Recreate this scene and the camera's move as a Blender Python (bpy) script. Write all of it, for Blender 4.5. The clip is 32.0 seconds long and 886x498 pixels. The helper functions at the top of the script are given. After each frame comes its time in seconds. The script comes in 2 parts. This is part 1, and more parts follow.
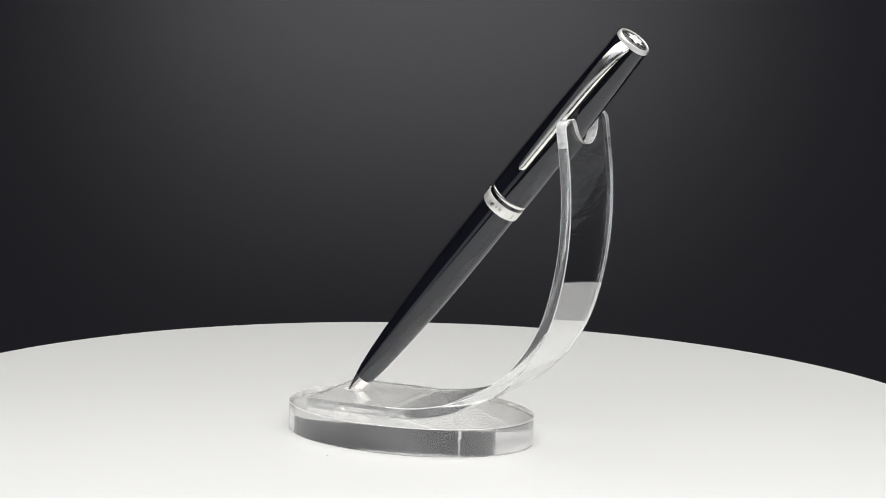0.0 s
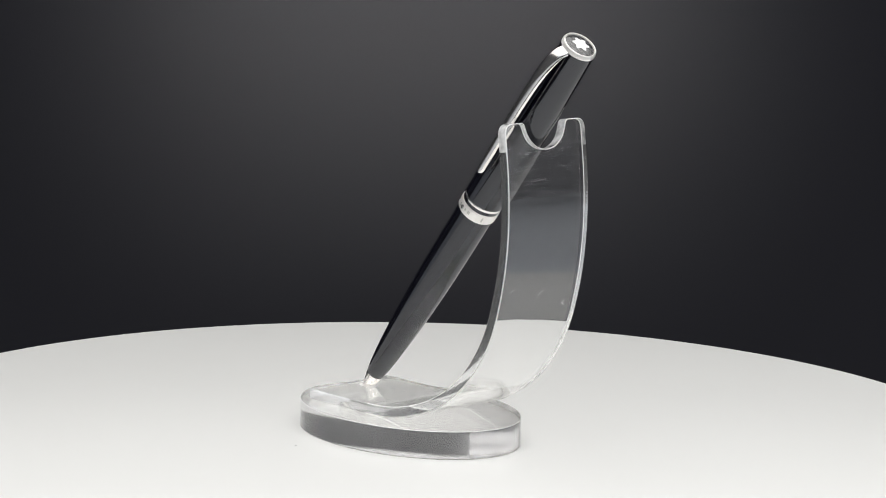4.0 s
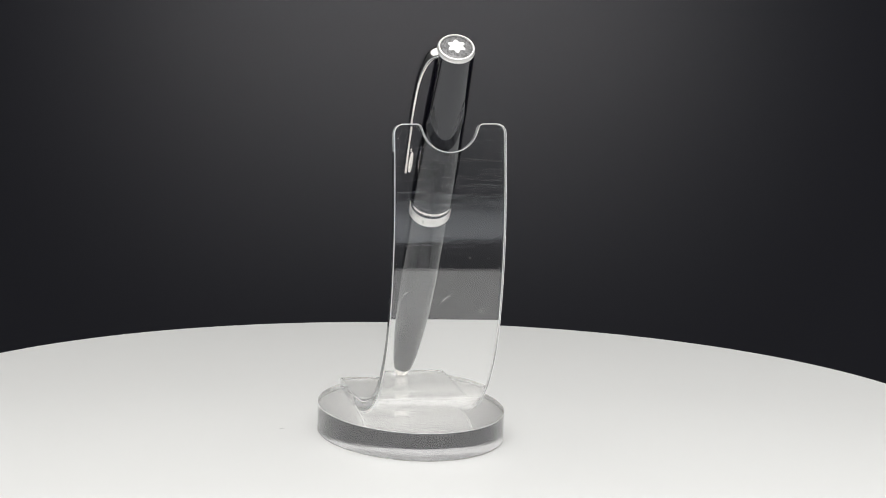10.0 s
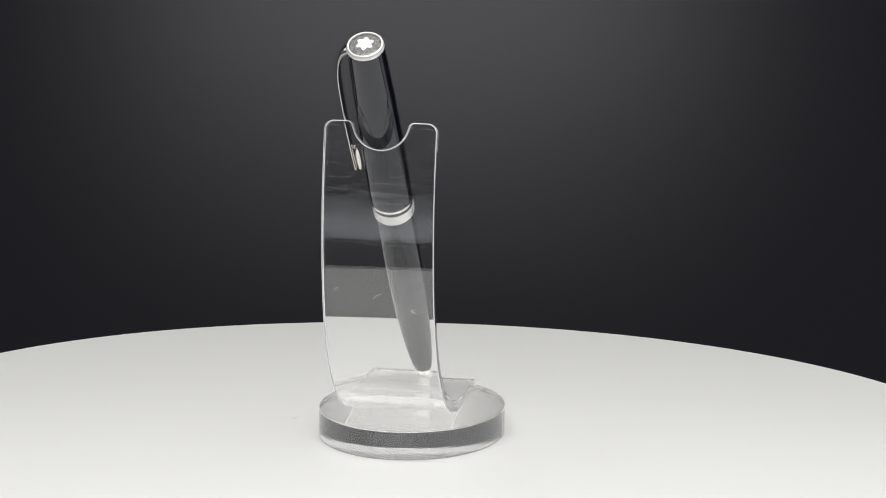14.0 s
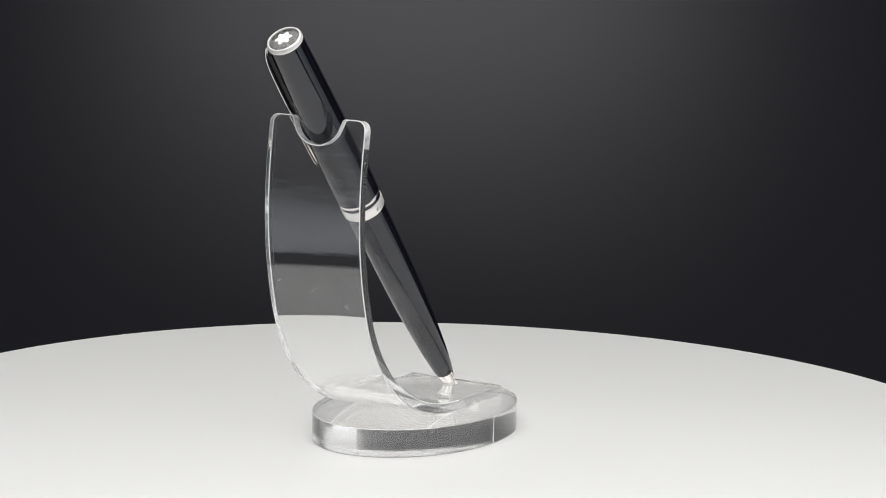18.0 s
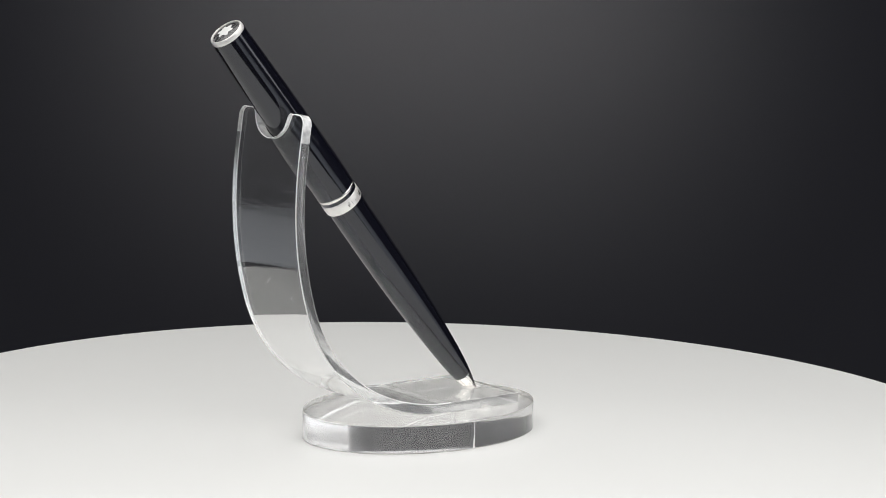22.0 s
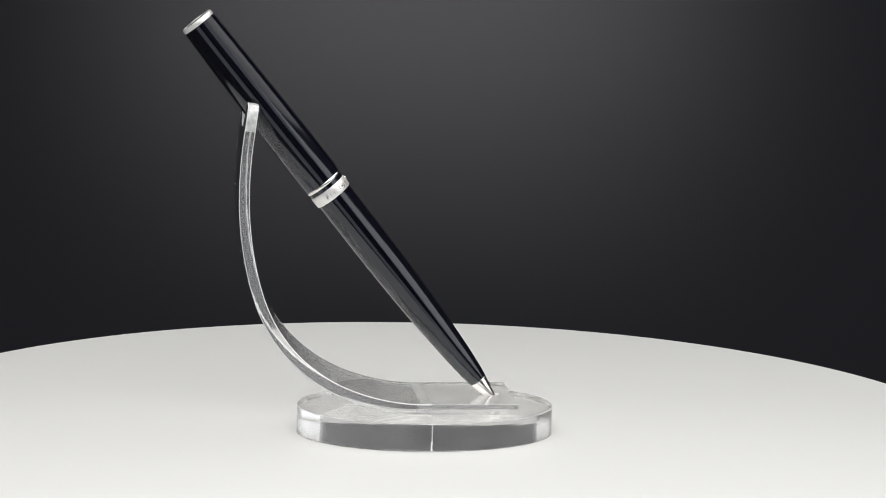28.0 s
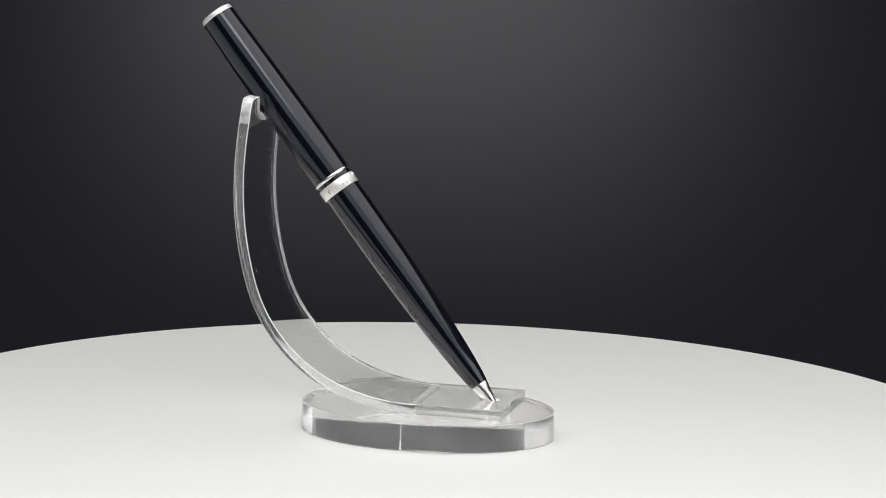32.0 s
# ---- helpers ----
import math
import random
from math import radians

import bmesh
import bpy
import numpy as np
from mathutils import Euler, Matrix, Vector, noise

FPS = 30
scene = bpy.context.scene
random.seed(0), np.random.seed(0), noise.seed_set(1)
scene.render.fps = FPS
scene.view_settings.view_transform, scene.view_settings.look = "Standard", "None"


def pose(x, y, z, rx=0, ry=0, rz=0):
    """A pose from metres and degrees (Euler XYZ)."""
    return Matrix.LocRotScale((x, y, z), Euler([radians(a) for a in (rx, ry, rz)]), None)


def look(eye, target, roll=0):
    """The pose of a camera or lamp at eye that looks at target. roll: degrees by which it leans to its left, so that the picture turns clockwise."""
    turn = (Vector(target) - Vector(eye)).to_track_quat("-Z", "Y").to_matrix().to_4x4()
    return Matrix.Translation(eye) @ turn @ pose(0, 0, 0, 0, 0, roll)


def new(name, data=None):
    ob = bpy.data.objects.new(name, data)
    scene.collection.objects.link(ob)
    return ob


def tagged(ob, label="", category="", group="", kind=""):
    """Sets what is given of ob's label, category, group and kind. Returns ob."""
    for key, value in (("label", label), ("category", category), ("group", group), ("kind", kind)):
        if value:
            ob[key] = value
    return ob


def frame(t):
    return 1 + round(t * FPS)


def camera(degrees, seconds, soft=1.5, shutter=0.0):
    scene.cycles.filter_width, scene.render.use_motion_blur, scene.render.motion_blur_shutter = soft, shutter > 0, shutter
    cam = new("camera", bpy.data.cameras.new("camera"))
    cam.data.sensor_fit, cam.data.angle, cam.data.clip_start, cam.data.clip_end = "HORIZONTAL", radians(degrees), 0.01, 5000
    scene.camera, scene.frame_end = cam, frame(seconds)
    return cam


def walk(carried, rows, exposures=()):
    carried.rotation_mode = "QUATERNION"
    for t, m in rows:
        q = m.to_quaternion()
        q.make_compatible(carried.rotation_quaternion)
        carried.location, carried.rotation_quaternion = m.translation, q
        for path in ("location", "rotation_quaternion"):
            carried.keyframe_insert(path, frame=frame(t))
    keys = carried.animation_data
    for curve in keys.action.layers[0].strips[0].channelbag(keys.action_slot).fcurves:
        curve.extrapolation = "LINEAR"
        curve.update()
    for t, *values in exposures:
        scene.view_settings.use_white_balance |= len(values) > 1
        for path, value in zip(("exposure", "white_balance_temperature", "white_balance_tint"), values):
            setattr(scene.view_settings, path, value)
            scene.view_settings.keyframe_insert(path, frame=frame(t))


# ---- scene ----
SECONDS = 32.0
cam = camera(17.29, SECONDS, soft=1.0)
EYE = Vector((0.0, -0.81539, 0.18779))
YAW, PITCH, ROLL = 0.00692, 0.16318, 1.308
AIM = EYE + Vector((math.sin(YAW) * math.cos(PITCH), math.cos(YAW) * math.cos(PITCH), -math.sin(PITCH)))
walk(cam, [(0.0, look(EYE, AIM, ROLL)), (SECONDS, look(EYE, AIM, ROLL))], exposures=[(0.0, 0.08), (2.5, 0.08), (6.0, 0.0), (SECONDS, 0.0)])

# ---- light ----
world = bpy.data.worlds.new("studio_dark")
world.use_nodes = True
world.node_tree.nodes["Background"].inputs["Color"].default_value = (0.9, 0.95, 1.0, 1)
world.node_tree.nodes["Background"].inputs["Strength"].default_value = 0.019
scene.world = world


def area(name, eye, target, size_x, size_y, watts, colour=(1, 1, 1), spread=180):
    data = bpy.data.lights.new(name, "AREA")
    data.shape, data.size, data.size_y = "RECTANGLE", size_x, size_y
    data.energy, data.color, data.spread = watts, colour, radians(spread)
    ob = new(name, data)
    ob.matrix_world = look(eye, target)
    return ob


area("overhead_softbox_light", (0.0, -0.2, 0.7), (0.0, -0.2, 0.0), 1.8, 1.2, 7.5, (1.0, 0.985, 0.962), 150)
area("side_softbox_light", (1.08, -0.48, 0.44), (0.0, 0.0, 0.10), 0.95, 0.5, 2.2, (0.96, 0.98, 1.0))
# unseen fill lamp, added to lift the walls, table and metal trim
area("room_fill_light", (0.0, -1.3, 1.56), (0.0, -1.3, 0.0), 1.4, 1.4, 16.0, (1.0, 0.98, 0.95))
# broad panel behind the camera, out of view, for the pen's highlights
area("behind_camera_light", (0.2, -1.9, 1.12), (0.2, 0.0, 1.12), 3.4, 0.84, 6.5, (0.86, 0.93, 1.0))
area("backdrop_light", (-0.004, 0.36, 0.40), (-0.004, 0.78, 0.058), 0.28, 0.03, 0.37, (1.0, 0.965, 0.82), 28)


# ---- materials ----
def material(name, colour, rough=0.5, metal=0.0, ior=1.5, transmission=0.0):
    mat = bpy.data.materials.new(name)
    mat.use_nodes = True
    bsdf = mat.node_tree.nodes["Principled BSDF"]
    bsdf.inputs["Base Color"].default_value = (*colour, 1)
    bsdf.inputs["Roughness"].default_value = rough
    bsdf.inputs["Metallic"].default_value = metal
    bsdf.inputs["IOR"].default_value = ior
    bsdf.inputs["Transmission Weight"].default_value = transmission
    return mat, bsdf, mat.node_tree.nodes, mat.node_tree.links


def noise_node(nodes, links, scale, detail=4.0, stretch=(1, 1, 1)):
    coord, mapping, tex = nodes.new("ShaderNodeTexCoord"), nodes.new("ShaderNodeMapping"), nodes.new("ShaderNodeTexNoise")
    mapping.inputs["Scale"].default_value = stretch
    tex.inputs["Scale"].default_value, tex.inputs["Detail"].default_value = scale, detail
    links.new(coord.outputs["Object"], mapping.inputs["Vector"])
    links.new(mapping.outputs["Vector"], tex.inputs["Vector"])
    return tex


def ranged(nodes, links, tex, low, high, socket):
    ramp = nodes.new("ShaderNodeMapRange")
    ramp.inputs["From Min"].default_value, ramp.inputs["From Max"].default_value = 0.3, 0.7
    ramp.inputs["To Min"].default_value, ramp.inputs["To Max"].default_value = low, high
    links.new(tex.outputs["Fac"], ramp.inputs["Value"])
    links.new(ramp.outputs["Result"], socket)


def two_tone(nodes, links, tex, low, high, socket):
    ramp = nodes.new("ShaderNodeValToRGB")
    ramp.color_ramp.elements[0].color, ramp.color_ramp.elements[1].color = (*low, 1), (*high, 1)
    ramp.color_ramp.elements[0].position, ramp.color_ramp.elements[1].position = 0.3, 0.7
    links.new(tex.outputs["Fac"], ramp.inputs["Fac"])
    links.new(ramp.outputs["Color"], socket)


def bumped(nodes, links, tex, bsdf, strength, distance):
    bump = nodes.new("ShaderNodeBump")
    bump.inputs["Strength"].default_value, bump.inputs["Distance"].default_value = strength, distance
    links.new(tex.outputs["Fac"], bump.inputs["Height"])
    links.new(bump.outputs["Normal"], bsdf.inputs["Normal"])


# glossy black resin of the pen
LACQUER, b, n, l = material("black_resin", (0.003, 0.003, 0.007), 0.05, 0, 1.7)
b.inputs["Specular Tint"].default_value = (0.93, 0.95, 1.0, 1)
ranged(n, l, noise_node(n, l, 220), 0.06, 0.1, b.inputs["Roughness"])
# bright plated metal
SILVER, b, n, l = material("plated_silver", (0.95, 0.92, 0.89), 0.14, 1)
ranged(n, l, noise_node(n, l, 400, 3, (1, 1, 0.2)), 0.1, 0.2, b.inputs["Roughness"])
SATIN, b, n, l = material("satin_silver", (0.97, 0.945, 0.915), 0.42, 0.6)
ranged(n, l, noise_node(n, l, 600, 3), 0.3, 0.42, b.inputs["Roughness"])
ENGRAVED, b, n, l = material("engraved_metal", (0.66, 0.65, 0.62), 0.3, 1)
# darker tone for some of the engraved bars
DARK_CUT, b, n, l = material("dark_cut_metal", (0.33, 0.32, 0.31), 0.35, 1)
EMBLEM, b, n, l = material("white_inlay", (0.86, 0.86, 0.85), 0.3)
INLAY, b, n, l = material("black_inlay", (0.02, 0.02, 0.021), 0.12, 0, 2.1)
mottle = noise_node(n, l, 1100, 5)
ranged(n, l, mottle, 0.12, 0.4, b.inputs["Roughness"])
two_tone(n, l, mottle, (0.02, 0.02, 0.021), (0.11, 0.11, 0.112), b.inputs["Base Color"])
# clear cast acrylic, polished faces and saw-cut edges
ACRYLIC, b, n, l = material("clear_acrylic", (0.988, 0.99, 0.988), 0.0, 0, 1.49, 1)
# heat ripples from bending lie in the polished skin alone, and grow towards the free end
b.inputs["Coat Roughness"].default_value = 0.02
b.inputs["Coat IOR"].default_value = 1.6
ripple = noise_node(n, l, 900, 3, (0.4, 0.13, 1))
swell = n.new("ShaderNodeTexNoise")
swell.inputs["Scale"].default_value, swell.inputs["Detail"].default_value = 210, 2
l.new(n["Mapping"].outputs["Vector"], swell.inputs["Vector"])
fine, wave = n.new("ShaderNodeBump"), n.new("ShaderNodeBump")
fine.inputs["Distance"].default_value, wave.inputs["Distance"].default_value = 0.00011, 0.00042
l.new(ripple.outputs["Fac"], fine.inputs["Height"])
l.new(swell.outputs["Fac"], wave.inputs["Height"])
l.new(wave.outputs["Normal"], fine.inputs["Normal"])
l.new(fine.outputs["Normal"], b.inputs["Coat Normal"])
xyz, fade = n.new("ShaderNodeSeparateXYZ"), n.new("ShaderNodeMapRange")
l.new(n["Texture Coordinate"].outputs["Object"], xyz.inputs["Vector"])
l.new(xyz.outputs["Z"], fade.inputs["Value"])
fade.inputs["From Min"].default_value, fade.inputs["From Max"].default_value = 0.056, 0.078
fade.inputs["To Min"].default_value, fade.inputs["To Max"].default_value = 0.0, 1.0
skin = n.new("ShaderNodeMapRange")
l.new(xyz.outputs["Z"], skin.inputs["Value"])
skin.inputs["From Min"].default_value, skin.inputs["From Max"].default_value = 0.024, 0.046
l.new(skin.outputs["Result"], b.inputs["Coat Weight"])
l.new(fade.outputs["Result"], fine.inputs["Strength"])
l.new(fade.outputs["Result"], wave.inputs["Strength"])
EDGE, b, n, l = material("cut_acrylic_edge", (0.985, 0.987, 0.988), 0.04, 0, 1.49, 0.91)
grain = noise_node(n, l, 900, 4, (1, 0.3, 0.12))
ranged(n, l, grain, 0.03, 0.12, b.inputs["Roughness"])
bumped(n, l, grain, b, 0.15, 0.0002)
THICK_CLEAR, b, n, l = material("thick_acrylic", (0.95, 0.948, 0.945), 0.0, 0, 1.49, 1)
THICK_EDGE, b, n, l = material("thick_acrylic_edge", (0.94, 0.938, 0.943), 0.05, 0, 1.49, 0.96)
saw = noise_node(n, l, 900, 5, (0.06, 0.06, 1))
ranged(n, l, saw, 0.02, 0.1, b.inputs["Roughness"])
bumped(n, l, saw, b, 0.12, 0.0002)
two_tone(n, l, noise_node(n, l, 130, 5, (0.5, 0.5, 3)), (0.88, 0.876, 0.89), (0.97, 0.968, 0.972), b.inputs["Base Color"])
scuff = n.new("ShaderNodeTexNoise")
scuff.inputs["Scale"].default_value, scuff.inputs["Detail"].default_value = 90, 6
l.new(n["Texture Coordinate"].outputs["Object"], scuff.inputs["Vector"])
ranged(n, l, scuff, 0.98, 0.91, b.inputs["Transmission Weight"])
# whitish: real chips and seam, and bright edge light painted on the chamfers
WHITENED, b, n, l = material("whitened_acrylic", (0.95, 0.95, 0.947), 0.45, 0, 1.49, 0.45)
pale_noise = noise_node(n, l, 500, 5)
ranged(n, l, pale_noise, 0.3, 0.6, b.inputs["Roughness"])
ranged(n, l, pale_noise, 0.25, 0.05, b.inputs["Transmission Weight"])
FOOT_EDGE, b, n, l = material("sawn_acrylic_edge", (0.98, 0.98, 0.98), 0.1, 0, 1.49, 0.93)
ranged(n, l, noise_node(n, l, 500, 5, (0.3, 0.3, 1)), 0.04, 0.16, b.inputs["Roughness"])
GRIMY, b, n, l = material("grimy_acrylic_edge", (0.4, 0.37, 0.33), 0.5, 0, 1.49, 0.5)
two_tone(n, l, noise_node(n, l, 160, 6), (0.22, 0.2, 0.17), (0.75, 0.74, 0.72), b.inputs["Base Color"])
TOP_EDGE, b, n, l = material("fine_sanded_acrylic", (0.97, 0.97, 0.968), 0.25, 0, 1.49, 0.8)
sanding = noise_node(n, l, 380, 5)
ranged(n, l, sanding, 0.06, 0.25, b.inputs["Roughness"])
ranged(n, l, sanding, 0.75, 0.12, b.inputs["Transmission Weight"])
bumped(n, l, noise_node(n, l, 420, 2), b, 0.5, 0.0004)
SCRATCH, b, n, l = material("scuffed_acrylic", (0.8, 0.8, 0.8), 0.7)
SMUDGE, b, n, l = material("smudge", (0.55, 0.55, 0.54), 0.6)
# satin white turntable top
WHITE, b, n, l = material("satin_white", (0.8, 0.8, 0.79), 0.42)
two_tone(n, l, noise_node(n, l, 14, 5), (0.799, 0.799, 0.787), (0.801, 0.801, 0.789), b.inputs["Base Color"])
ranged(n, l, noise_node(n, l, 90, 5), 0.41, 0.44, b.inputs["Roughness"])
# dark grey paper behind, pale table with a black mat, pale studio walls
PAPER, b, n, l = material("dark_grey_paper", (0.03, 0.03, 0.0335), 0.95)
two_tone(n, l, noise_node(n, l, 9, 6), (0.0246, 0.0248, 0.0305), (0.0252, 0.0254, 0.0311), b.inputs["Base Color"])
b.inputs["Specular IOR Level"].default_value = 0.1
LAMINATE, b, n, l = material("pale_laminate", (0.58, 0.61, 0.65), 0.4)
two_tone(n, l, noise_node(n, l, 6, 6), (0.56, 0.59, 0.63), (0.6, 0.63, 0.67), b.inputs["Base Color"])
FELT, b, n, l = material("black_felt", (0.014, 0.014, 0.015), 0.95)
two_tone(n, l, noise_node(n, l, 300, 6), (0.01, 0.01, 0.011), (0.02, 0.02, 0.021), b.inputs["Base Color"])
WALLS, b, n, l = material("studio_paint", (0.55, 0.55, 0.54), 0.85)
two_tone(n, l, noise_node(n, l, 3, 6), (0.64, 0.64, 0.63), (0.69, 0.69, 0.68), b.inputs["Base Color"])

CHARCOAL, b, n, l = material("charcoal_paint", (0.05, 0.05, 0.053), 0.85)
two_tone(n, l, noise_node(n, l, 3, 6), (0.045, 0.045, 0.048), (0.055, 0.055, 0.058), b.inputs["Base Color"])
SLATE, b, n, l = material("slate_paint", (0.2, 0.2, 0.205), 0.85)
two_tone(n, l, noise_node(n, l, 3, 6), (0.18, 0.18, 0.185), (0.22, 0.22, 0.225), b.inputs["Base Color"])


# ---- mesh tools ----
def part(name, bm, mat, parent=None, label="", smooth=40, extra=(), wound=False):
    """One mesh object from a bmesh, under a thing or a part."""
    if not wound:
        bmesh.ops.recalc_face_normals(bm, faces=bm.faces)
    mesh = bpy.data.meshes.new(name)
    bm.to_mesh(mesh)
    bm.free()
    for m in (mat, *extra):
        mesh.materials.append(m)
    mesh.shade_smooth()
    mesh.set_sharp_from_angle(angle=radians(smooth))
    ob = new(name, mesh)
    if parent:
        ob.parent = parent
    if label:
        tagged(ob, label)
    return ob


def block(size, centre=(0, 0, 0), bevel=0.0):
    bm = bmesh.new()
    bmesh.ops.create_cube(bm, size=1, matrix=Matrix.Translation(centre) @ Matrix.Diagonal((*size, 1)))
    if bevel:
        bmesh.ops.bevel(bm, geom=list(bm.edges), offset=bevel, segments=2, affect="EDGES", profile=0.5)
    return bm


def lathe(profile, steps=96):
    """A turned body about z from (radius, height) pairs, closed on the axis where a radius is 0."""
    bm = bmesh.new()
    rings = []
    for r, z in profile:
        if r <= 0:
            rings.append([bm.verts.new((0, 0, z))])
        else:
            rings.append([bm.verts.new((r * math.cos(a), r * math.sin(a), z)) for a in (2 * math.pi * i / steps for i in range(steps))])
    for low, high in zip(rings, rings[1:]):
        for i in range(steps):
            j = (i + 1) % steps
            ring = [low[i % len(low)], low[j % len(low)], high[j % len(high)], high[i % len(high)]]
            ring = [v for k, v in enumerate(ring) if v not in ring[:k]]
            if len(ring) > 2:
                bm.faces.new(ring)
    return bm


def smooth_profile(knots, count):
    """Radius and height along a gently curved line through a few turned sizes."""
    pts = [Vector(k) for k in knots]
    out = []
    for i in range(len(pts) - 1):
        p0, p1, p2, p3 = pts[max(i - 1, 0)], pts[i], pts[i + 1], pts[min(i + 2, len(pts) - 1)]
        for k in range(count):
            u = k / count
            out.append(0.5 * (2 * p1 + (p2 - p0) * u + (2 * p0 - 5 * p1 + 4 * p2 - p3) * u * u + (3 * p1 - p0 - 3 * p2 + p3) * u ** 3))
    return [tuple(p) for p in out] + [tuple(pts[-1])]


MM = 0.001
# ---- the studio ----
floor = tagged(part("floor", block((4.0, 4.0, 0.05), (0, -0.4, -0.805)), WALLS), "grey studio floor under the table", "floor", kind="structure")
tagged(part("ceiling", block((4.0, 4.0, 0.05), (0, -0.4, 1.625)), WALLS), "pale painted studio ceiling", "ceiling", kind="structure")
for name, size, centre in (("wall_north", (4.0, 0.05, 2.38), (0, 1.625, 0.41)), ("wall_south", (4.0, 0.05, 2.38), (0, -2.425, 0.41)),
                           ("wall_east", (0.05, 4.0, 2.38), (2.025, -0.4, 0.41)), ("wall_west", (0.05, 4.0, 2.38), (-2.025, -0.4, 0.41))):
    paint, look_of = {"wall_north": (WALLS, "pale"), "wall_south": (CHARCOAL, "charcoal")}.get(name, (SLATE, "slate grey"))
    tagged(part(name, block(size, centre), paint), look_of + " painted studio wall", "wall", kind="structure")
tagged(part("backdrop", block((1.9, 0.012, 1.75), (0, 0.78, 0.1)), PAPER), "dark grey matte paper backdrop behind the turntable", "backdrop", kind="structure")
tagged(part("table", block((3.2, 1.8, 0.73), (0, -0.71, -0.4125), 0.004), LAMINATE), "pale blue-grey laminate table under the turntable", "table")
tagged(part("table_mat", block((0.55, 0.6, 0.002), (-0.012, -0.115, -0.0462), 0.0008), FELT), "thin black felt mat between table and turntable", "mat")

# ---- turntable ----
DISC = 0.16966
turntable = tagged(new("turntable"), "round white satin display turntable, slowly turning", "turntable")
part("platter", lathe([(0, 0), (DISC - 0.0012, 0), (DISC - 0.0004, -0.0004), (DISC, -0.0012), (DISC, -0.0088), (DISC - 0.0012, -0.010), (0, -0.010)], 256), WHITE, turntable)
part("motor_housing", lathe([(0, -0.0105), (0.135, -0.0105), (0.142, -0.016), (0.142, -0.043), (0.14, -0.0449), (0, -0.0449)], 128), WHITE, turntable)

# ---- acrylic stand: x is the way the pen leans ----
stand = tagged(new("pen_stand"), "clear acrylic pen stand with a curved notched support", "pen stand")
CX, CY, BA, BB, BH = -1.75 * MM, -2.35 * MM, 36.73 * MM, 26.22 * MM, 7.94 * MM
GAP = 0.04 * MM


def base_plate():
    """Oval base: the clear plate, and its sawn rim as a part of its own."""
    steps, c = 160, 0.12 * MM

    def oval(bm, inset, z):
        return [bm.verts.new((CX + (BA - inset) * math.cos(a), CY + (BB - inset) * math.sin(a), z)) for a in (2 * math.pi * i / steps for i in range(steps))]

    bm = bmesh.new()
    low, high = oval(bm, 0, GAP), oval(bm, 0, BH)
    bm.faces.new(list(reversed(low))), bm.faces.new(high)
    plate = part("base_plate", bm, THICK_CLEAR, stand, "thick oval clear acrylic base", 30, (), True)
    bm = bmesh.new()
    rings = [oval(bm, c, GAP + 0.01 * MM), oval(bm, 0, GAP + 1.6 * c), oval(bm, 0, BH - c), oval(bm, c, BH - 0.01 * MM)]
    for low, high in zip(rings, rings[1:]):
        for i in range(steps):
            f = bm.faces.new((low[i], low[(i + 1) % steps], high[(i + 1) % steps], high[i]))
            f.material_index = 0 if low is rings[1] else 2 if low is rings[0] else 1
    part("rim", bm, THICK_EDGE, plate, "sawn and polished edge", 30, (WHITENED, GRIMY), True)


base_plate()

THICK, WIDE, YC = 3.0 * MM, 30.4 * MM, -3.3 * MM
LAP = 0.02 * MM  # cemented joint
Z0 = BH - LAP + THICK / 2


def lean(z):
    return YC - 0.3 * MM * max(0.0, z - 0.01) / 0.085


def support_line():
    """The middle of the strip from its flat foot up: place and angle, in arcs of (radius, angle at the end, steps)."""
    x, z, phi = -2.0 * MM, Z0, 0.0
    path = [(x, z, phi)]
    x = -0.7 * MM
    path.append((x, z, phi))
    for radius, upto, n in ((59 * MM, 22.0, 14), (44.5 * MM, 73.3, 30), (95.4 * MM, 90.1, 14), (120.6 * MM, 97.7, 10)):
        start = phi
        for i in range(1, n + 1):
            b1 = radians(start + (upto - start) * i / n)
            b0 = radians(start + (upto - start) * (i - 1) / n)
            x += radius * (math.sin(b1) - math.sin(b0))
            z += radius * (math.cos(b0) - math.cos(b1))
            path.append((x, z, math.degrees(b1)))
        phi = upto
    return path


LINE = support_line()
RUN = 9.6 * MM  # straight top above the last arc


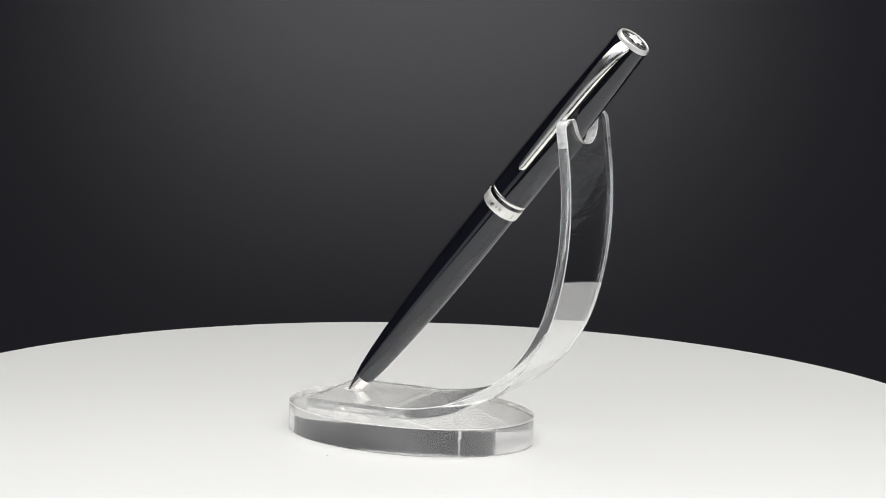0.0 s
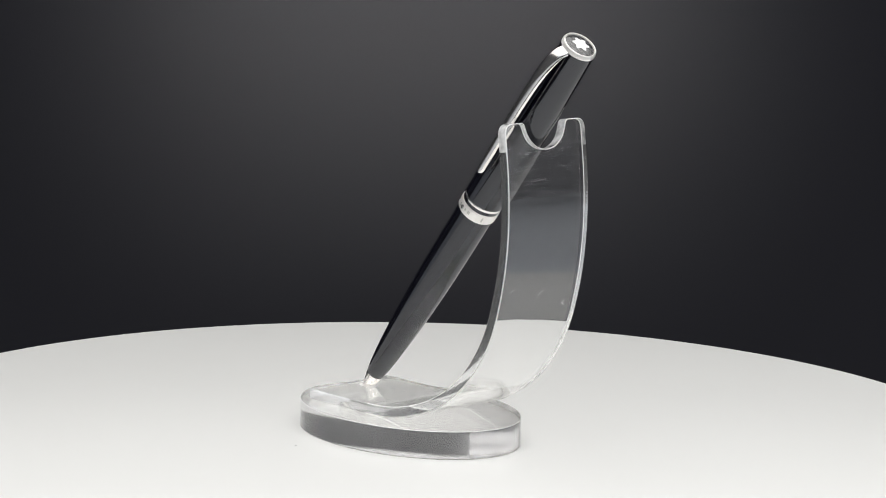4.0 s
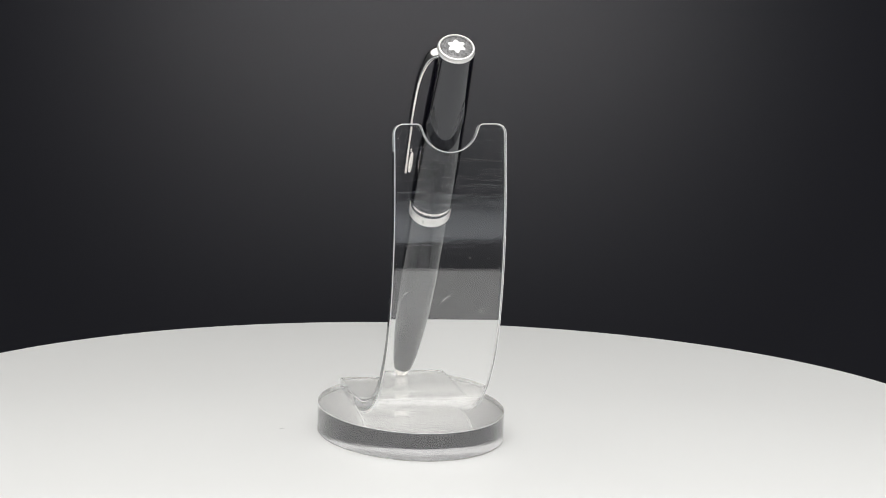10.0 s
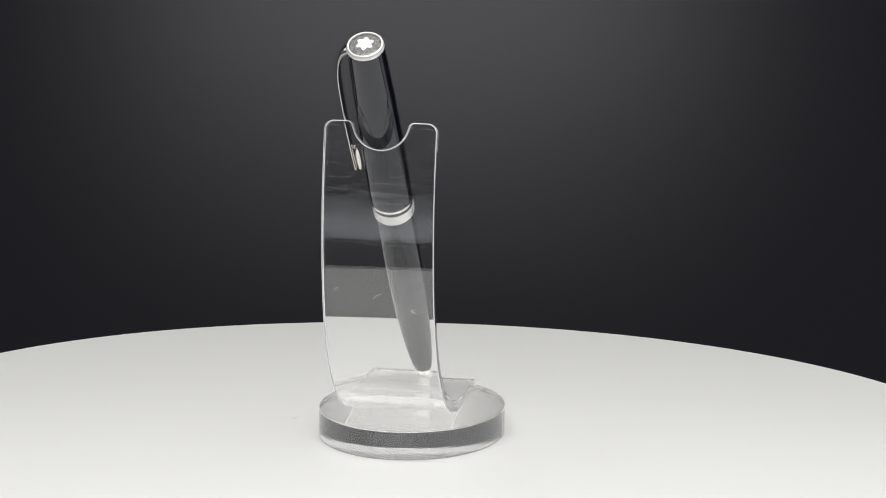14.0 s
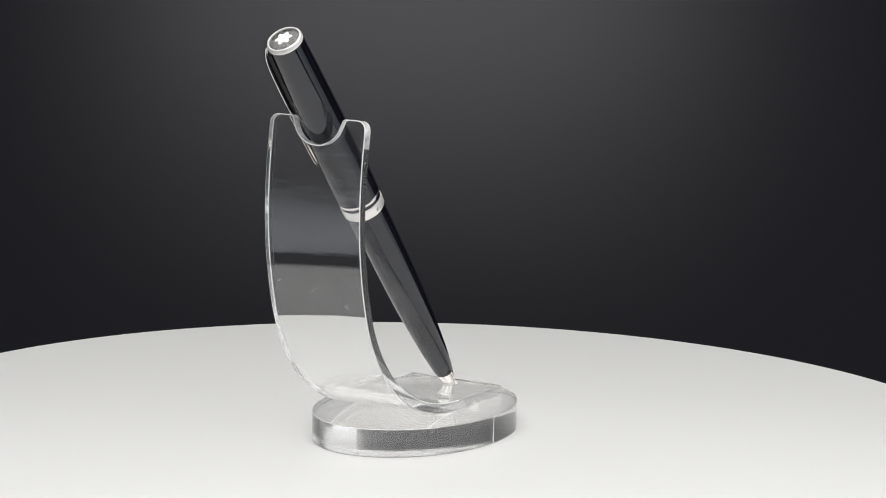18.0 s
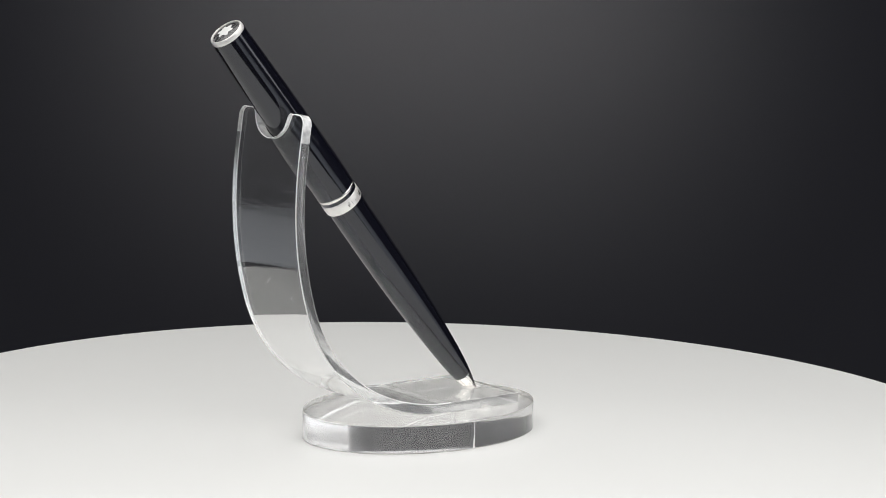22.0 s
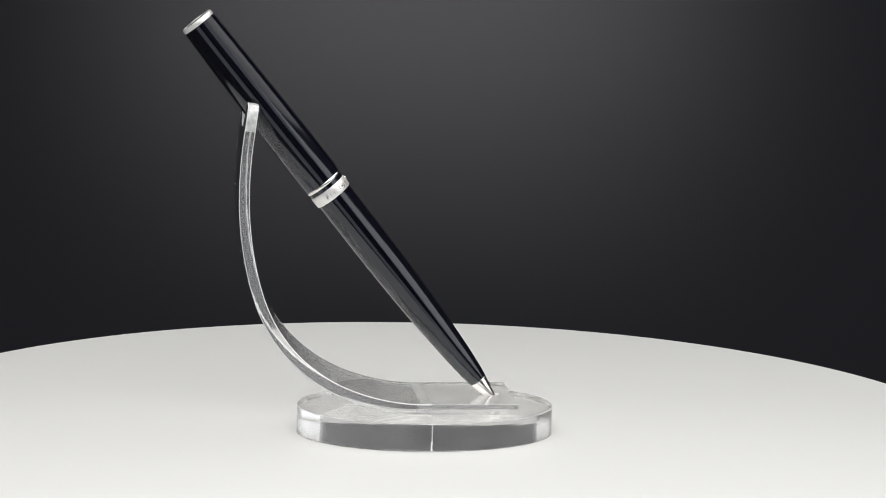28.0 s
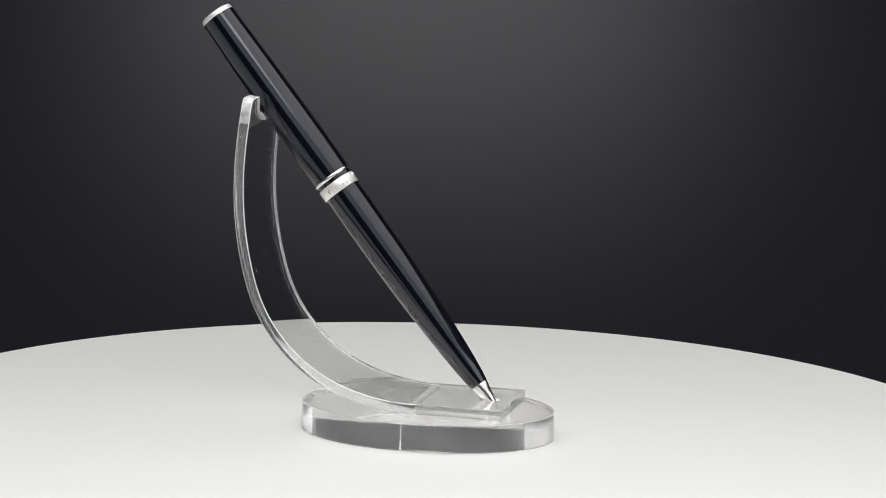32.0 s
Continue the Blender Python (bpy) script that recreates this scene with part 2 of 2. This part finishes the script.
def strip():
    """The support: flat on the base, swept up in a long curve to a notched top with rounded corners."""
    path = LINE
    bm = bmesh.new()
    h = WIDE / 2
    rows = []
    for x1, z1, p in path:
        nx, nz = -math.sin(radians(p)), math.cos(radians(p))
        rows.append([bm.verts.new((x1 + s * nx * THICK / 2, lean(z1) + w * h, z1 + s * nz * THICK / 2)) for s, w in ((-1, -1), (-1, 1), (1, 1), (1, -1))])
    for k, (r0, r1) in enumerate(zip(rows, rows[1:])):
        for i in range(4):
            f = bm.faces.new((r0[i], r0[(i + 1) % 4], r1[(i + 1) % 4], r1[i]))
            f.material_index = 1 if i in (1, 3) else 0
    foot = bm.faces.new(rows[0])
    # outline of the straight top in (across, along)
    run, corner, notch, fillet = RUN, 2.6 * MM, 7.4 * MM, 1.5 * MM
    right = [(h, run - 7.4 * MM)]
    for i in range(9):
        a = radians(90 * i / 8)
        right.append((h - corner + corner * math.cos(a), run - corner + corner * math.sin(a)))
    for i in range(7):
        a = radians(90 + 80 * i / 6)
        right.append((notch + fillet + 0.1 * MM + fillet * math.cos(a), run - fillet + fillet * math.sin(a)))
    for i in range(1, 12):
        a = radians(-8 - 82 * i / 12)
        right.append((notch * math.cos(a), run - 0.4 * MM + (notch - 0.3 * MM) * math.sin(a)))
    outline = right + [(0.0, run - 0.7 * MM - notch + 0.6 * MM)] + [(-w, s) for w, s in reversed(right)]
    x1, z1, p = path[-1]
    tx, tz = math.cos(radians(p)), math.sin(radians(p))
    nx, nz = -math.sin(radians(p)), math.cos(radians(p))

    def place(w, s, side):
        zz = z1 + tz * s + side * nz * THICK / 2
        return (x1 + tx * s + side * nx * THICK / 2, lean(z1 + tz * s) + w, zz)

    outer = [bm.verts.new(place(w, s, -1)) for w, s in outline]
    inner = [bm.verts.new(place(w, s, 1)) for w, s in outline]
    last = rows[-1]
    bm.faces.new([last[0], last[1], *outer]), bm.faces.new([last[3], last[2], *inner])
    chain_o, chain_i = [last[1], *outer, last[0]], [last[2], *inner, last[3]]
    for i in range(len(chain_o) - 1):
        f = bm.faces.new((chain_o[i], chain_o[i + 1], chain_i[i + 1], chain_i[i]))
        f.material_index = 1 if i in (0, len(chain_o) - 2) else 3
    # the long edges and the top have a fine chamfer, whitened to imitate edge glow
    bmesh.ops.recalc_face_normals(bm, faces=bm.faces)
    weight = bm.edges.layers.float.new("bevel_weight_edge")
    for e in bm.edges:
        if len(e.link_faces) == 2 and foot not in e.link_faces and e.calc_face_angle() > radians(50):
            e[weight] = 1.0
    ob = part("support", bm, ACRYLIC, stand, "curved clear strip with a rounded notch on top", 30, (EDGE, WHITENED, TOP_EDGE))
    bev = ob.modifiers.new("edge", "BEVEL")
    bev.width, bev.segments, bev.limit_method, bev.material = 0.22 * MM, 1, "WEIGHT", 2
    return ob


strip()

# ---- pen axes: z runs from the tip to the top, y points to the clip ----
TIP, TOP = Vector((-21.45, -1.80, 9.30)) * MM, Vector((64.5, -5.5, 117.1)) * MM
AXIS = (TOP - TIP).normalized()
UP = (Vector((0, 0, 1)) - AXIS * AXIS.z).normalized()
SIDE = AXIS.cross(UP)
PEN = Matrix((UP, SIDE, AXIS)).transposed().to_4x4()
PEN.translation = TIP


def tip_rest():
    """The flat foot in front of the support, with a shallow hole that takes the pen's tip."""
    x0, x1, y0, y1 = -26.7 * MM, -2.0 * MM + LAP, YC - WIDE / 2, YC + WIDE / 2
    low, top, c = Z0 - THICK / 2, Z0 + THICK / 2, 0.08 * MM
    mouth = TIP + AXIS * ((top - TIP.z) / AXIS.z)
    steps = 48
    bm = bmesh.new()

    def rim(inset, z):
        """Points on the outline, one for each direction from the hole."""
        out = []
        for i in range(steps):
            a = 2 * math.pi * i / steps
            dx, dy = math.cos(a), math.sin(a)
            k = min(((x1 if dx > 0 else x0 + inset) - mouth.x) / dx if abs(dx) > 1e-6 else 9,
                    ((y1 - inset if dy > 0 else y0 + inset) - mouth.y) / dy if abs(dy) > 1e-6 else 9)
            out.append(Vector((mouth.x + k * dx, mouth.y + k * dy, z)))
        for cx in (x0 + inset, x1):
            for cy in (y0 + inset, y1 - inset):
                best = min(range(steps), key=lambda i: (out[i] - Vector((cx, cy, z))).length)
                out[best] = Vector((cx, cy, z))
        return [bm.verts.new(p) for p in out]

    hole = [bm.verts.new((mouth.x + 3.0 * MM * math.cos(2 * math.pi * i / steps), mouth.y + 2.5 * MM * math.sin(2 * math.pi * i / steps), top)) for i in range(steps)]
    deep = TIP - AXIS * 0.05 * MM
    seat = [bm.verts.new((deep.x + 1.15 * MM * math.cos(2 * math.pi * i / steps), deep.y + 1.0 * MM * math.sin(2 * math.pi * i / steps), deep.z)) for i in range(steps)]
    bottom = rim(c, low)
    rings = [seat, hole, rim(c, top), rim(0, top - c), rim(0, low + c), bottom]
    for n1, (a, b1) in enumerate(zip(rings, rings[1:])):
        for i in range(steps):
            f = bm.faces.new((a[i], a[(i + 1) % steps], b1[(i + 1) % steps], b1[i]))
            f.material_index = 1 if n1 in (0, 2, 4) else 2 if n1 == 3 else 0
    bm.faces.new(seat), bm.faces.new(bottom)
    return part("tip_rest", bm, ACRYLIC, stand, "flat clear foot drilled for the tip", 20, (TOP_EDGE, FOOT_EDGE))


tip_rest()

for ob in stand.children:
    ob.visible_shadow = False

# ---- the pen ----
pen = tagged(new("ballpoint_pen"), "glossy black ballpoint pen with silver trim and clip", "pen")
BAND = 75.0  # lower edge of the wide ring, in mm from the tip


def turned(name, knots, mat, label="", steps=96, count=1):
    prof = smooth_profile(knots, count) if count > 1 else knots
    return part(name, lathe([(r * MM, z * MM) for r, z in prof], steps), mat, pen, label, 35)


turned("nose_cone", [(0, 0.0), (0.5, 0.02), (0.95, 0.2), (1.2, 0.55), (1.35, 1.1), (2.52, 7.2), (2.45, 7.4), (0, 7.4)], SILVER, "plated metal nose cone")
barrel = [(2.58, 7.4), (3.05, 10.5), (3.65, 16.5), (4.26, 25.5), (4.76, 36), (5.1, 48), (5.26, 61), (5.3, BAND)]
turned("barrel", [(0, 7.38), (2.5, 7.38)] + smooth_profile(barrel, 8) + [(0, BAND)], LACQUER, "tapered black lower barrel")
turned("wide_ring", [(5.2, BAND), (5.5, BAND + 0.05), (5.66, BAND + 0.3), (5.68, BAND + 1.6), (5.66, BAND + 3.0), (5.55, BAND + 3.25), (4.9, BAND + 3.27)], SATIN, "engraved silver ring")
turned("gap_ring", [(4.9, BAND + 3.2), (5.5, BAND + 3.29), (5.52, BAND + 4.4), (4.9, BAND + 4.45)], LACQUER)
turned("thin_ring", [(4.9, BAND + 4.4), (5.6, BAND + 4.43), (5.74, BAND + 4.65), (5.74, BAND + 5.15), (5.6, BAND + 5.37), (4.9, BAND + 5.4)], SILVER)
cap = [(5.72, BAND + 5.4), (5.82, 87), (5.78, 97), (5.6, 108), (5.36, 120), (5.08, 131), (4.95, 136.6)]
turned("cap", [(4.9, BAND + 5.38)] + smooth_profile(cap, 8) + [(4.6, 136.7)], LACQUER, "glossy black upper cap")
turned("top_ring", [(4.5, 136.55), (4.93, 136.6), (4.95, 136.75), (4.93, 137.0), (4.82, 137.06), (4.82, 137.16), (4.92, 137.22), (4.86, 137.6), (4.72, 137.9), (4.5, 138.02), (4.3, 137.98), (4.22, 137.8), (4.22, 136.9)], SATIN, "bright ring round the cap top")
turned("top_inlay", [(4.21, 136.9)] + [(4.21 * math.cos(a), 137.55 + 0.7 * math.sin(a)) for a in (radians(90 * i / 10) for i in range(10))] + [(0, 138.25)], INLAY, "domed black disc")


def emblem():
    """A plain white six-lobed shape in the top disc."""
    bm = bmesh.new()
    rim = []
    for i in range(72):
        a = 2 * math.pi * i / 72
        r = 2.1 + 0.38 * math.cos(6 * a)
        rim.append((r * math.cos(a), r * math.sin(a)))

    def dome(r):
        return 137.55 + 0.7 * math.sqrt(max(0.0, 1 - (r / 4.21) ** 2))
    top = []
    for k in (1.0, 0.66, 0.33):
        top.append([bm.verts.new((k * u * MM, k * v * MM, (dome(k * math.hypot(u, v)) + 0.05) * MM)) for u, v in rim])
    low = [bm.verts.new((v.co.x, v.co.y, v.co.z - 0.12 * MM)) for v in top[0]]
    for a, b1 in ((low, top[0]), (top[0], top[1]), (top[1], top[2])):
        for i in range(72):
            bm.faces.new((a[i], a[(i + 1) % 72], b1[(i + 1) % 72], b1[i]))
    bm.faces.new(top[2])
    return part("emblem", bm, EMBLEM, pen, "white six-lobed inlay")


emblem()


def clip():
    """A long spring clip that leaves the cap under the top ring, bows out and runs down to a rounded end."""
    line = smooth_profile([(4.4, 136.0), (6.2, 134.8), (7.6, 131.4), (8.4, 126.4), (8.7, 119.0), (8.7, 108.0), (8.5, 97.0), (8.3, 91.0)], 8)
    bm = bmesh.new()
    sect = 14
    rows = []
    count = len(line) - 1
    for i, (r, z) in enumerate(line):
        q = i / count
        r0, z0 = line[max(i - 1, 0)]
        r1, z1 = line[min(i + 1, count)]
        t = Vector((r1 - r0, z1 - z0)).normalized()
        nr, nz = -t.y, t.x
        if nr < 0:
            nr, nz = -nr, -nz
        wide = 1.95 - 0.1 * q if q < 0.3 else 1.92 - 0.8 * (q - 0.3) / 0.7
        left = (1 - q) * count
        if left < 2.5:
            wide *= math.sqrt(max(0.03, 1 - (1 - left / 2.5) ** 2))
        deep = 0.68 - 0.14 * (q - 0.3) / 0.7 if q > 0.3 else 0.95 - 0.27 * q / 0.3
        row = []
        for k in range(sect):
            a = 2 * math.pi * k / sect
            u = wide * math.copysign(abs(math.cos(a)) ** 0.75, math.cos(a))
            v = deep * math.sin(a) * (1.0 if math.sin(a) > 0 else 0.5)
            row.append(bm.verts.new((u * MM, (r + v * nr) * MM, (z + v * nz) * MM)))
        rows.append(row)
    for a, b1 in zip(rows, rows[1:]):
        for k in range(sect):
            bm.faces.new((a[k], a[(k + 1) % sect], b1[(k + 1) % sect], b1[k]))
    bm.faces.new(rows[0]), bm.faces.new(rows[-1])
    ob = part("clip", bm, SILVER, pen, "long plated spring clip", 50)
    # the sprung end: a rounded pad that bears on the cap, with a small bead above it
    bm = bmesh.new()
    bmesh.ops.create_uvsphere(bm, u_segments=24, v_segments=14, radius=1.0, matrix=Matrix.Translation((0, 7.3 * MM, 94.8 * MM)) @ Matrix.Diagonal((0.45 * MM, 0.85 * MM, 4.0 * MM, 1)))
    part("clip_foot", bm, SILVER, ob)
    bm = bmesh.new()
    bmesh.ops.create_uvsphere(bm, u_segments=16, v_segments=10, radius=0.5 * MM, matrix=Matrix.Translation((0, 7.8 * MM, 99.4 * MM)))
    part("bead", bm, SILVER, ob)
    return ob


clip()


def engraving():
    """Worn engraved lettering round the wide ring, too small to read: plain raised bars."""
    ring = [o for o in pen.children if o.name.startswith("wide_ring")][0]
    rng = random.Random(9)
    turn = -118.0
    while turn < 150:
        turn += rng.choice((4.0, 6.5, 9.0, 13.0, 22.0))
        bm = block((0.1 * MM, rng.choice((0.16, 0.22, 0.45, 0.8)) * MM, rng.uniform(0.6, 1.5) * MM), (5.67 * MM, 0, (BAND + 1.6 + rng.uniform(-0.3, 0.3)) * MM), 0.045 * MM)
        bm.transform(Matrix.Rotation(radians(turn), 4, "Z"))
        part("engraved_mark", bm, rng.choice((ENGRAVED, SILVER, DARK_CUT)), ring)
    # bead modelled where the engraved letters glint at the ring's outline
    bm = bmesh.new()
    bmesh.ops.create_uvsphere(bm, u_segments=16, v_segments=10, radius=0.5 * MM, matrix=Matrix.Translation((5.72 * MM, 0, (BAND + 2.3) * MM)) @ Matrix.Diagonal((0.8, 1, 1, 1)))
    part("glint_bead", bm, SILVER, ring, "small bright bead in place of a glint on the engraving")


engraving()


def face_x(z):
    """How far out the support's outer face lies at a height, and its angle there."""
    x, h, phi = LINE[-1]
    skin = [(px + THICK / 2 * math.sin(radians(p)), pz - THICK / 2 * math.cos(radians(p)), p) for px, pz, p in LINE]
    skin.append((skin[-1][0] + RUN * math.cos(radians(phi)), skin[-1][1] + RUN * math.sin(radians(phi)), phi))
    for (xa, za, pa), (xb, zb, pb) in zip(skin, skin[1:]):
        if za <= z <= zb and zb > za:
            k = (z - za) / (zb - za)
            return xa + k * (xb - xa), pa + k * (pb - pa)
    return skin[-1][0], phi


def scuffs():
    """Short scratches and specks on the outer face of the support."""
    support = [o for o in stand.children if o.name.startswith("support")][0]
    marks = [((-15.6, 49.6), (-14.2, 50.5)), ((6.5, 45.5), (5.5, 44.7)), ((5.5, 44.7), (6.9, 44.0)), ((-4.7, 47.6), (-3.8, 48.7)), ((-3.8, 48.7), (-2.5, 49.1))]
    for y, z in ((-16.8, 47.0), (1.9, 59.7), (8.4, 81.8), (-17.9, 91.6), (8.8, 44.5), (3.5, 43.0), (-9.0, 70.5)):
        marks.append(((y, z), (y + 0.28, z + 0.04)))
    for (ya, za), (yb, zb) in marks:
        xa, phi = face_x((za + zb) / 2 * MM)
        bm = block((0.03 * MM, math.hypot(yb - ya, zb - za) * MM, 0.13 * MM), (0, 0, 0), 0.012 * MM)
        turn = Matrix.Rotation(radians(90 - phi), 4, "Y") @ Matrix.Rotation(math.atan2(zb - za, yb - ya), 4, "X")
        bm.transform(Matrix.Translation((xa + 0.02 * MM, (ya + yb) / 2 * MM, (za + zb) / 2 * MM)) @ turn)
        part("scratch", bm, SCRATCH, support)


scuffs()

def chips():
    """Tiny chips and grime along the edges of the base's rim, longest where it was sawn last."""
    rng = random.Random(4)
    bm = bmesh.new()
    for k in range(520):
        low = k % 4 == 0
        a = radians(rng.gauss(45, 45) if low else rng.gauss(92, 34))
        size = rng.uniform(0.05, 0.15) * MM
        if low:
            z = rng.uniform(0.12, 0.55) * MM
        elif rng.random() < 0.96:
            z = BH - abs(rng.gauss(0.0, 0.16)) * MM
        else:
            z = rng.uniform(0.6, 7.2) * MM
        tangent = math.atan2(BB * math.cos(a), -BA * math.sin(a))
        m = Matrix.Translation((CX + BA * math.cos(a), CY + BB * math.sin(a), z)) @ Matrix.Rotation(tangent, 4, "Z")
        cube = bmesh.ops.create_cube(bm, size=1, matrix=m @ Matrix.Diagonal((size * rng.uniform(1.5, 5.0), size * 0.8, size * rng.uniform(0.5, 1.1), 1)))
        dark = low or rng.random() < (0.35 if abs(math.degrees(a) - 97) < 9 else 0.85)
        for f in {f for v in cube["verts"] for f in v.link_faces}:
            f.material_index = 1 if dark else 0
    plate = [o for o in stand.children if o.name.startswith("base_plate")][0]
    tagged(part("rim_chips", bm, WHITENED, plate, "tiny whitish and grimy chips", 40, (GRIMY,)), kind="stuff")


chips()

bm = block((0.5 * MM, 1.6 * MM, 0.03 * MM), (0, 0, 0), 0.01 * MM)
bm.transform(Matrix.Translation((-9.6 * MM, -38.3 * MM, 0.02 * MM)) @ Matrix.Rotation(radians(35), 4, "Z"))
part("smudge", bm, SMUDGE, turntable, "faint grey smudge")


def seam():
    """A ragged whitish line where the saw met its own cut."""
    rng = random.Random(12)
    bm = bmesh.new()
    z = 0.3
    while z < 7.5:
        tall = rng.uniform(0.25, 0.7)
        wide = rng.uniform(0.1, 0.2) + (rng.uniform(0.1, 0.5) if z < 2.6 else 0.0)
        bmesh.ops.create_cube(bm, size=1, matrix=Matrix.Translation(((-1.0 + rng.uniform(-0.06, 0.06) + 0.3 * (wide - 0.15)) * MM, CY + BB + 0.01 * MM, (z + tall / 2) * MM)) @ Matrix.Diagonal((wide * MM, 0.06 * MM, tall * 1.06 * MM, 1)))
        z += tall
    part("seam", bm, WHITENED, [o for o in stand.children if o.name.startswith("base_plate")][0], "whitish cutting seam")


seam()


def edge_specks():
    """Two pale nicks on the long edge of the support, near its top."""
    support = [o for o in stand.children if o.name.startswith("support")][0]
    xa, phi = face_x(84.2 * MM)
    for step in (1.0, 1.75):
        bm = block((0.22 * MM, 0.04 * MM, 0.2 * MM), (xa - step * MM, lean(84.2 * MM) + WIDE / 2 + 0.01 * MM, 84.2 * MM), 0.015 * MM)
        part("nick", bm, SCRATCH, support)


edge_specks()


def motions():
    rows = [(float(t), pose(0, 0, 0, 0, 0, -25.63 - 5.2844 * t)) for t in range(33)]
    walk(turntable, rows)
    walk(stand, rows)
    walk(pen, [(t, m @ PEN) for t, m in rows])


motions()
